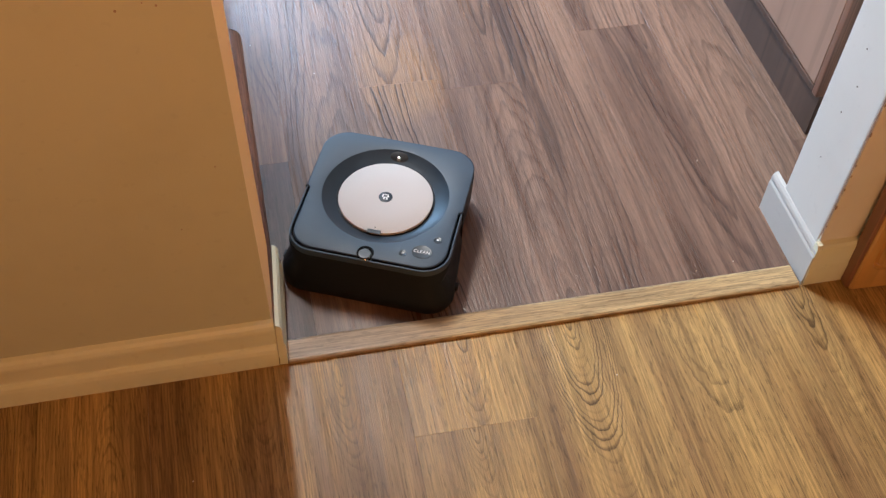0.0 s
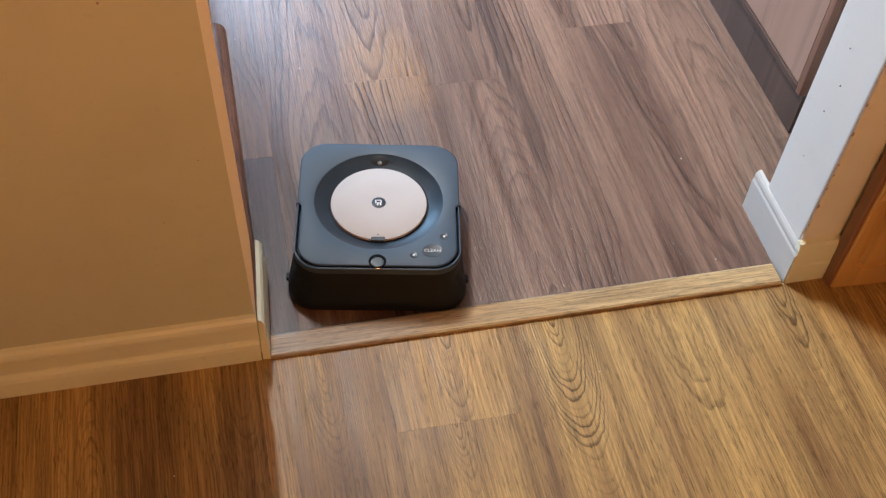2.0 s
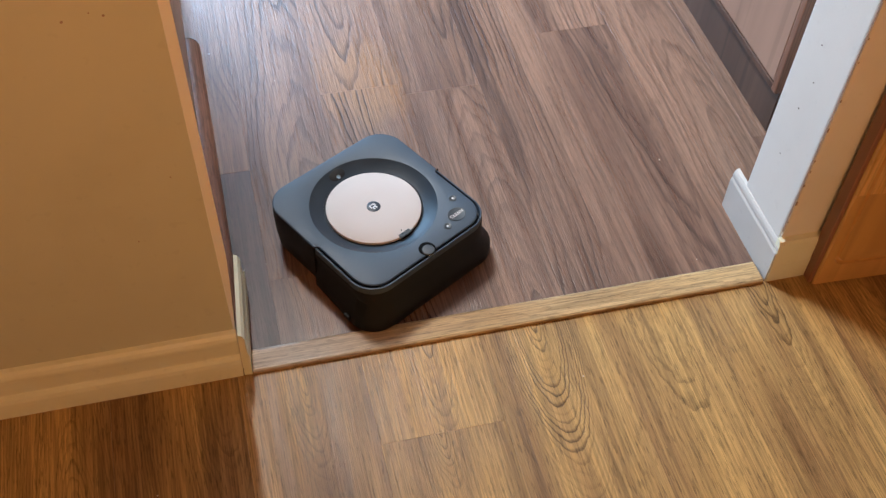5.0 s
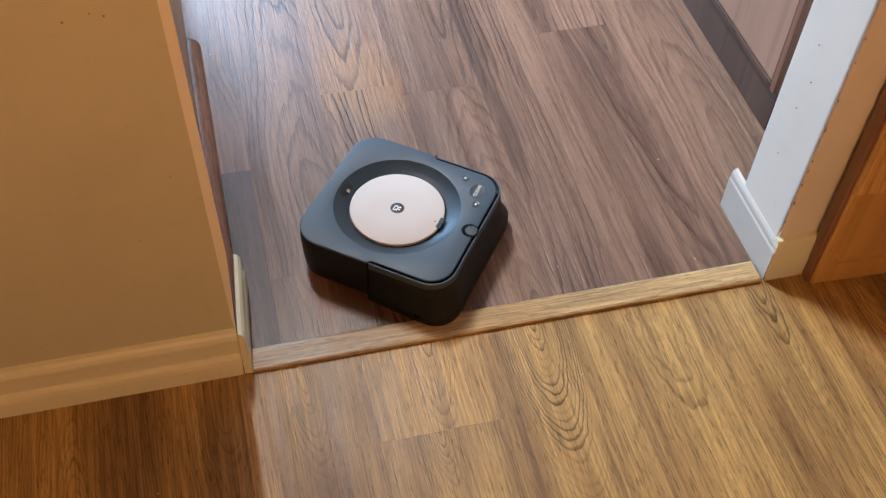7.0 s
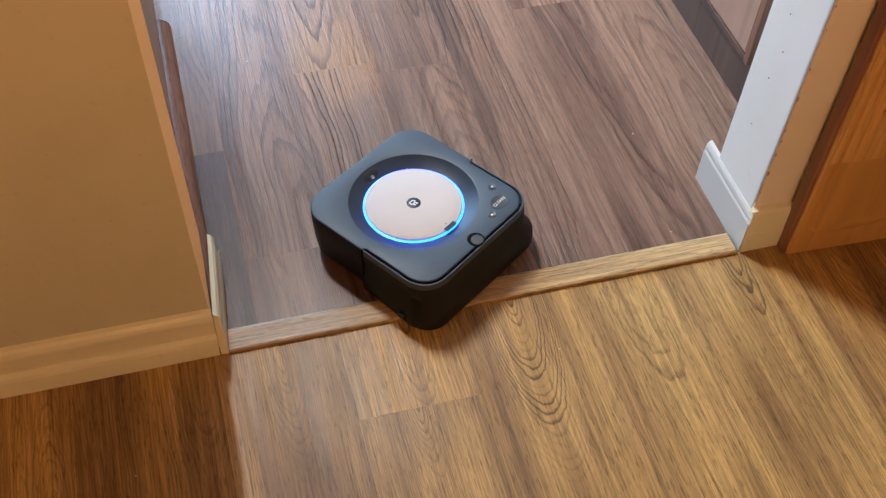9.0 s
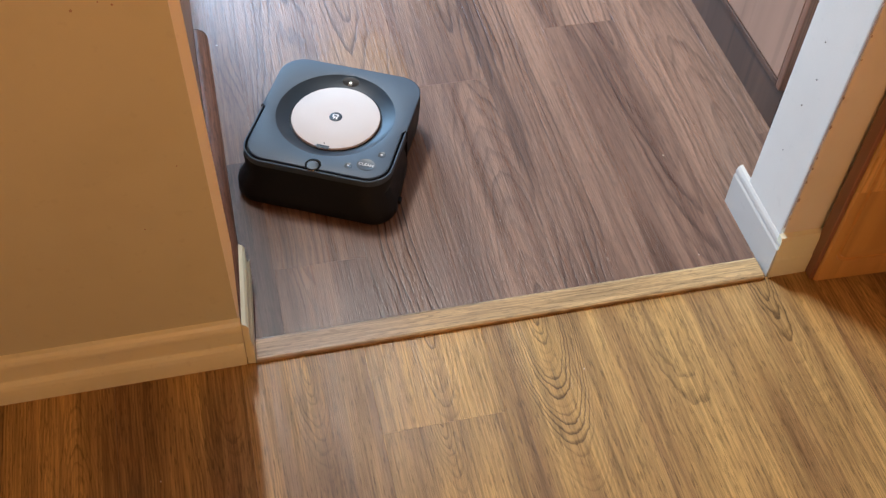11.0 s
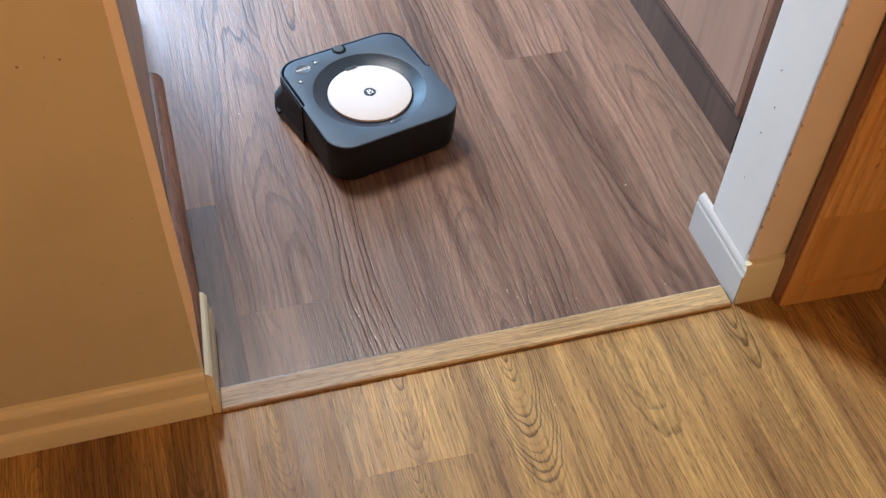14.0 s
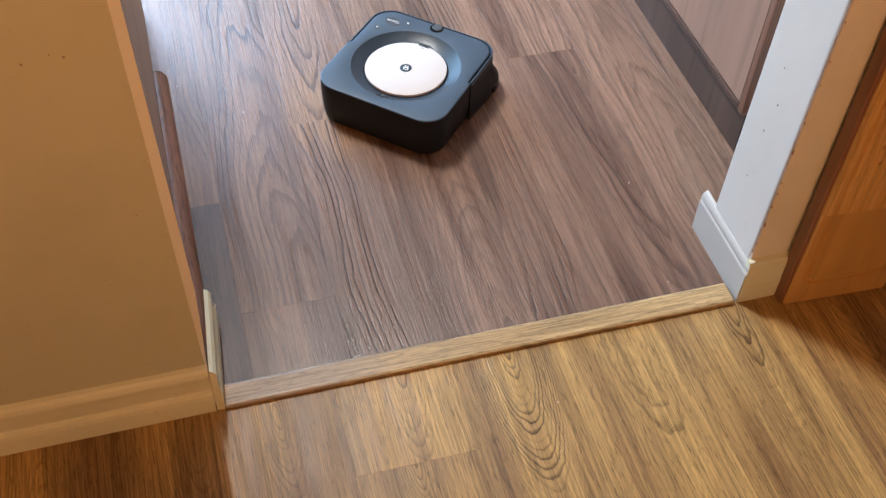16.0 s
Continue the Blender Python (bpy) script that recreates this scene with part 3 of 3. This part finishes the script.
    part("bowl", loft([hoop(0.0982, 0.0870), hoop(0.0972, 0.0863), hoop(0.0870, 0.0802), hoop(0.0785, 0.0768), hoop(0.0770, 0.0762), hoop(0.0770, 0.0747)], False, False), bowl_black, bot, "dark sloping bowl round the lid", True)
    part("lid", turned(((0.0730, 0.0747), (0.0735, 0.0786), (0.0732, 0.0796), (0.0724, 0.0800), (0.0300, 0.0803)), 96), disc_mat, bot, "rose grey brushed round lid", True)
    badge = part("badge", turned(((0.0108, 0.0795), (0.0108, 0.0806), (0.0102, 0.0808)), 40), bowl_black, bot, "dark round badge with a white sign", True)
    sign = joined(box(-0.0058, -0.0036, -0.0016, 0.0052, 0.0808, 0.0810), box(-0.0030, 0.0036, 0.0036, 0.0054, 0.0808, 0.0810), box(0.0022, 0.0046, -0.0002, 0.0036, 0.0808, 0.0810),
                  box(-0.0030, 0.0030, -0.0018, 0.0000, 0.0808, 0.0810), box(0.0014, 0.0038, -0.0056, -0.0020, 0.0808, 0.0810), box(-0.0030, -0.0008, -0.0056, -0.0020, 0.0808, 0.0810))
    part("sign", sign, mark_white, badge)
    # The camera eye in the bowl's front slope and the clear tab at the lid's rear edge.
    eye = joined(turned(((0.0115, -0.002), (0.0115, 0.0002), (0.0108, 0.0004)), 32))
    ob = part("camera_eye", eye, lens_black, bot, "black oval camera eye", True)
    ob.matrix_local = pose(0, 0.0883, 0.0817, 29, 0, 0) @ Matrix.Diagonal((1.25, 0.75, 1, 1))
    # A steel disc put in to show the eye's glint.
    ob = part("eye_glint", turned(((0.0034, -0.001), (0.0034, 0.0003), (0.0030, 0.0004)), 20), steel, bot, "small steel disc standing in for a glint", True)
    ob.matrix_local = pose(0.0, 0.0845, 0.0800, 24, 0, 0)
    part("lid_tab", joined(box(-0.0105, 0.0105, -0.0765, -0.0690, 0.0796, 0.0812, 0.0006), box(-0.0135, 0.0135, -0.0742, -0.0732, 0.0796, 0.0808)), button_dark, bot, "clear dark lid tab")
    part("pin_hole", turned(((0.0010, 0.0795), (0.0010, 0.0806)), 12, 0, -0.0640), gap_black, bot)
    latch = part("latch", turned(((0.0098, 0.0720), (0.0098, 0.0872), (0.0095, 0.0882), (0.0088, 0.0888), (0.0050, 0.0890), (0.0015, 0.0890)), 40, 0, -0.1240), knob_gloss, bot, "round latch knob with a steel edge", True)
    crescent = loft([[(r * math.cos(radians(a)), -0.1240 + r * math.sin(radians(a)), z) for r, z in ((0.0099, 0.0800), (0.0106, 0.0862), (0.0088, 0.0884))] for a in range(205, 336, 10)], True, True)
    part("latch_edge", crescent, steel, latch, smooth=True)
    part("latch_notch", turned(((0.0130, 0.0868), (0.0130, 0.08755)), 40, 0, -0.1215), gap_black, bot)
    clean = part("clean_button", loft([[(0.0805 + rx * math.cos(a), -0.1000 + ry * math.sin(a), z) for a in (i * math.pi / 20 for i in range(40))] for rx, ry, z in ((0.0155, 0.0125, 0.0868), (0.0155, 0.0125, 0.0877), (0.0150, 0.0120, 0.0879), (0.0142, 0.0112, 0.0877))]), button_dark, bot, "oval button with white lettering", True)
    words = part("lettering", shape_text("CLEAN", 0.0080, "lettering"), mark_white, clean)
    words.location = (0.0805, -0.1003, 0.0880)
    for x, y in ((0.0985, -0.0720), (0.0535, -0.1085)):
        small = part("button", turned(((0.0062, 0.0868), (0.0062, 0.0877), (0.0056, 0.0880), (0.0030, 0.0874)), 28, x, y), button_dark, bot, "small round button", True)
        part("button_mark", box(x - 0.0016, x + 0.0016, y - 0.0014, y + 0.0014, 0.0874, 0.0877), mark_white, small)
    for s in (-1, 1):
        part("side_seam", box(s * 0.1240 - 0.001, s * 0.1240 + 0.001, -0.0115, -0.0095, 0.014, 0.0872), gap_black, bot)
        part("pad_clip", box(s * 0.1340 - 0.004, s * 0.1340 + 0.004, -0.102, -0.090, 0.012, 0.020, 0.002), side_black, bot)
        wheel = part("wheel", turned(((0.030, -0.008), (0.031, -0.006), (0.031, 0.006), (0.030, 0.008)), 28), gap_black, bot, "black rubber drive wheel", True)
        wheel.matrix_local = pose(s * 0.085, 0.055, 0.0312, 0, 90, 0)
    part("mop_pad", box(-0.122, 0.122, -0.130, -0.040, 0.0006, 0.0080, 0.003), pad_grey, bot, "grey cloth mop pad")
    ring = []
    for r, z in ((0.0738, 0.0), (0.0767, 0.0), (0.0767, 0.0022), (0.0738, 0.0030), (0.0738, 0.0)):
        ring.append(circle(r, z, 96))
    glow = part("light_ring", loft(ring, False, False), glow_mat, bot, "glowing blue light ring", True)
    return bot, glow


robot, light_ring = mopping_robot()


def crumb(x, y, size, turn):
    """A pale crumb left on the floor."""
    bm = bmesh.new()
    bmesh.ops.create_icosphere(bm, subdivisions=1, radius=size)
    for v in bm.verts:
        v.co *= 0.75 + 0.5 * noise.noise(v.co * 900 + Vector((x, y, 0)) * 7)
        v.co.z = max(v.co.z, -size * 0.4) * 0.7
    ob = tagged(link_mesh("crumb", bm, crumb_mat), "tiny pale crumb lying on the plank floor", "crumb", "crumbs on the floor")
    ob.matrix_world = pose(x, y, size * 0.28, 0, 0, turn)


crumb_mat = plastic("pale crumb", (0.62, 0.56, 0.48), 0.8)
for k, (x, y, size) in enumerate(((0.737, 0.287, 0.0018), (0.120, 0.623, 0.0016), (0.714, 0.064, 0.0016), (0.013, 0.721, 0.0022), (0.465, -0.107, 0.0015), (-0.146, -0.163, 0.0016))):
    crumb(x, y, size, 40 * k)


# ---- floors, plank by plank ----
def plank(length, width):
    bm = box(-width / 2, width / 2, -length / 2, length / 2, -0.005, 0)
    top = [e for e in bm.edges if all(v.co.z > -0.001 for v in e.verts)]
    bmesh.ops.bevel(bm, geom=top, offset=0.0002, segments=1, affect="EDGES")
    return bm


PLANK_MESHES = {}


def lay(parent, material, x0, x1, y0, y1):
    key = (round(x1 - x0, 4), round(y1 - y0, 4), material.name)
    w, l = x1 - x0 - 0.00018, y1 - y0 - 0.00018
    if key not in PLANK_MESHES:
        data = bpy.data.meshes.new("plank")
        bm = plank(l, w)
        bm.to_mesh(data)
        bm.free()
        data.materials.append(material)
        PLANK_MESHES[key] = data
    ob = new("plank", PLANK_MESHES[key])
    ob.location = ((x0 + x1) / 2, (y0 + y1) / 2, 0)
    ob.parent = parent


def floor_of(parent, material, first, width, ends, y0, y1, length, figured):
    """Columns of planks along y; ends names a butt joint for some columns, the others are staggered. figured: boards of known figure, by column and a place on the board."""
    lo = math.ceil((WEST - first) / width) - 1
    hi = math.floor((EAST - first) / width)
    for k in range(lo, hi + 1):
        xa, xb = max(first + k * width, WEST), min(first + (k + 1) * width, EAST)
        if xb - xa < 0.02:
            continue
        joint = ends.get(k, y0 + ((k * 0.37) % 1.0) * length)
        cuts = sorted({y0, y1} | {round(joint + j * length, 4) for j in range(-8, 9) if y0 + 0.03 < joint + j * length < y1 - 0.03})
        for a, b in zip(cuts, cuts[1:]):
            known = [m for column, y, m in figured if column == k and a < y < b]
            lay(parent, known[0] if known else material, xa, xb, a, b)


near_floor = setting("floor_1", box(WEST, EAST, NEAR_Y, 0.018, -0.03, -0.0052), sub_floor, "golden brown oak look vinyl plank floor", "floor")
far_floor = setting("floor_2", box(WEST, EAST, 0.020, FAR_Y + 0.12, -0.03, -0.0052), sub_floor, "grey brown teak look vinyl plank floor", "floor")
floor_of(near_floor, near_wood, 0.156, 0.178, {0: -0.153, -1: -0.62, 1: -0.75, 2: -0.50, 3: -0.90, -2: -0.40, 4: -0.55}, NEAR_Y, 0.0005, 1.22,
         ((-1, -0.1, near_eye), (0, -0.1, near_vee), (0, -0.2, near_cup), (1, -0.1, near_loop), (2, -0.1, near_straight), (3, -0.1, near_chain), (4, -0.1, near_edge)))
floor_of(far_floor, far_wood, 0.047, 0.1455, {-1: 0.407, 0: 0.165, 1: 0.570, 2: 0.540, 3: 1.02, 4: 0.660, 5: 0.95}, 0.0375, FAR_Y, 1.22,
         ((-1, 0.2, dark_shaded_far_wood), (2, 0.1, far_peak), (2, 0.7, far_long), (3, 0.1, far_long), (4, 0.1, far_flame), (4, 0.9, far_lines), (5, 0.1, far_side), (1, 0.7, far_deep), (1, 0.1, far_grain), (0, 0.3, far_grain), (3, 1.3, far_deep)))


# ---- what moves ----
def motions():
    rows = [
        (0.0, 0.183, 0.225, -24.3, 0.000, 0.0),
        (0.5, 0.189, 0.234, -24.8, 0.000, 0.0),
        (1.0, 0.201, 0.247, -7.7, 0.000, 0.0),
        (1.5, 0.195, 0.213, -11.6, 0.000, 0.0),
        (2.0, 0.193, 0.202, -10.9, 0.000, 0.0),
        (2.5, 0.196, 0.221, -8.7, 0.000, 0.0),
        (3.0, 0.206, 0.239, 12.2, 0.000, 0.0),
        (3.5, 0.218, 0.213, 16.8, 0.000, 0.0),
        (4.0, 0.219, 0.210, 17.4, 0.000, 0.0),
        (6.5, 0.241, 0.212, 51.2, 0.000, 0.0),
        (7.0, 0.256, 0.199, 52.4, 0.000, 0.0),
        (7.5, 0.275, 0.185, 52.7, 0.001, -0.4),
        (8.0, 0.295, 0.169, 50.7, 0.003, -1.2),
        (8.5, 0.311, 0.142, 37.6, 0.004, -1.8),
        (9.0, 0.310, 0.142, 34.1, 0.006, -2.2),
        (11.3, 0.181, 0.449, -41.3, 0.000, 0.0),
        (11.5, 0.202, 0.475, -53.0, 0.000, 0.0),
        (12.0, 0.286, 0.519, -87.2, 0.000, 0.0),
        (12.5, 0.325, 0.522, -103.0, 0.000, 0.0),
        (13.0, 0.327, 0.520, -103.0, 0.000, 0.0),
        (13.5, 0.328, 0.524, -114.1, 0.000, 0.0),
        (14.0, 0.343, 0.536, -166.1, 0.000, 0.0),
        (14.5, 0.354, 0.536, -201.6, 0.000, 0.0),
        (15.0, 0.360, 0.533, -217.5, 0.000, 0.0),
        (15.5, 0.366, 0.535, -223.8, 0.000, 0.0),
        (16.0, 0.413, 0.582, -222.5, 0.000, 0.0),
    ]
    walk(robot, [(t, pose(x, y, z, tip, 0, turn)) for t, x, y, turn, z, tip in rows])
    # The ring always glows; it is sunk inside the shells to look switched off.
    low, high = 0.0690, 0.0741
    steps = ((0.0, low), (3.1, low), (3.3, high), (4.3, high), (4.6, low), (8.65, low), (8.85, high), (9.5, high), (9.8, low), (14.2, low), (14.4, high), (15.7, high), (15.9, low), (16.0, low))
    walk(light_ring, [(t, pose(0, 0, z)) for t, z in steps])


motions()
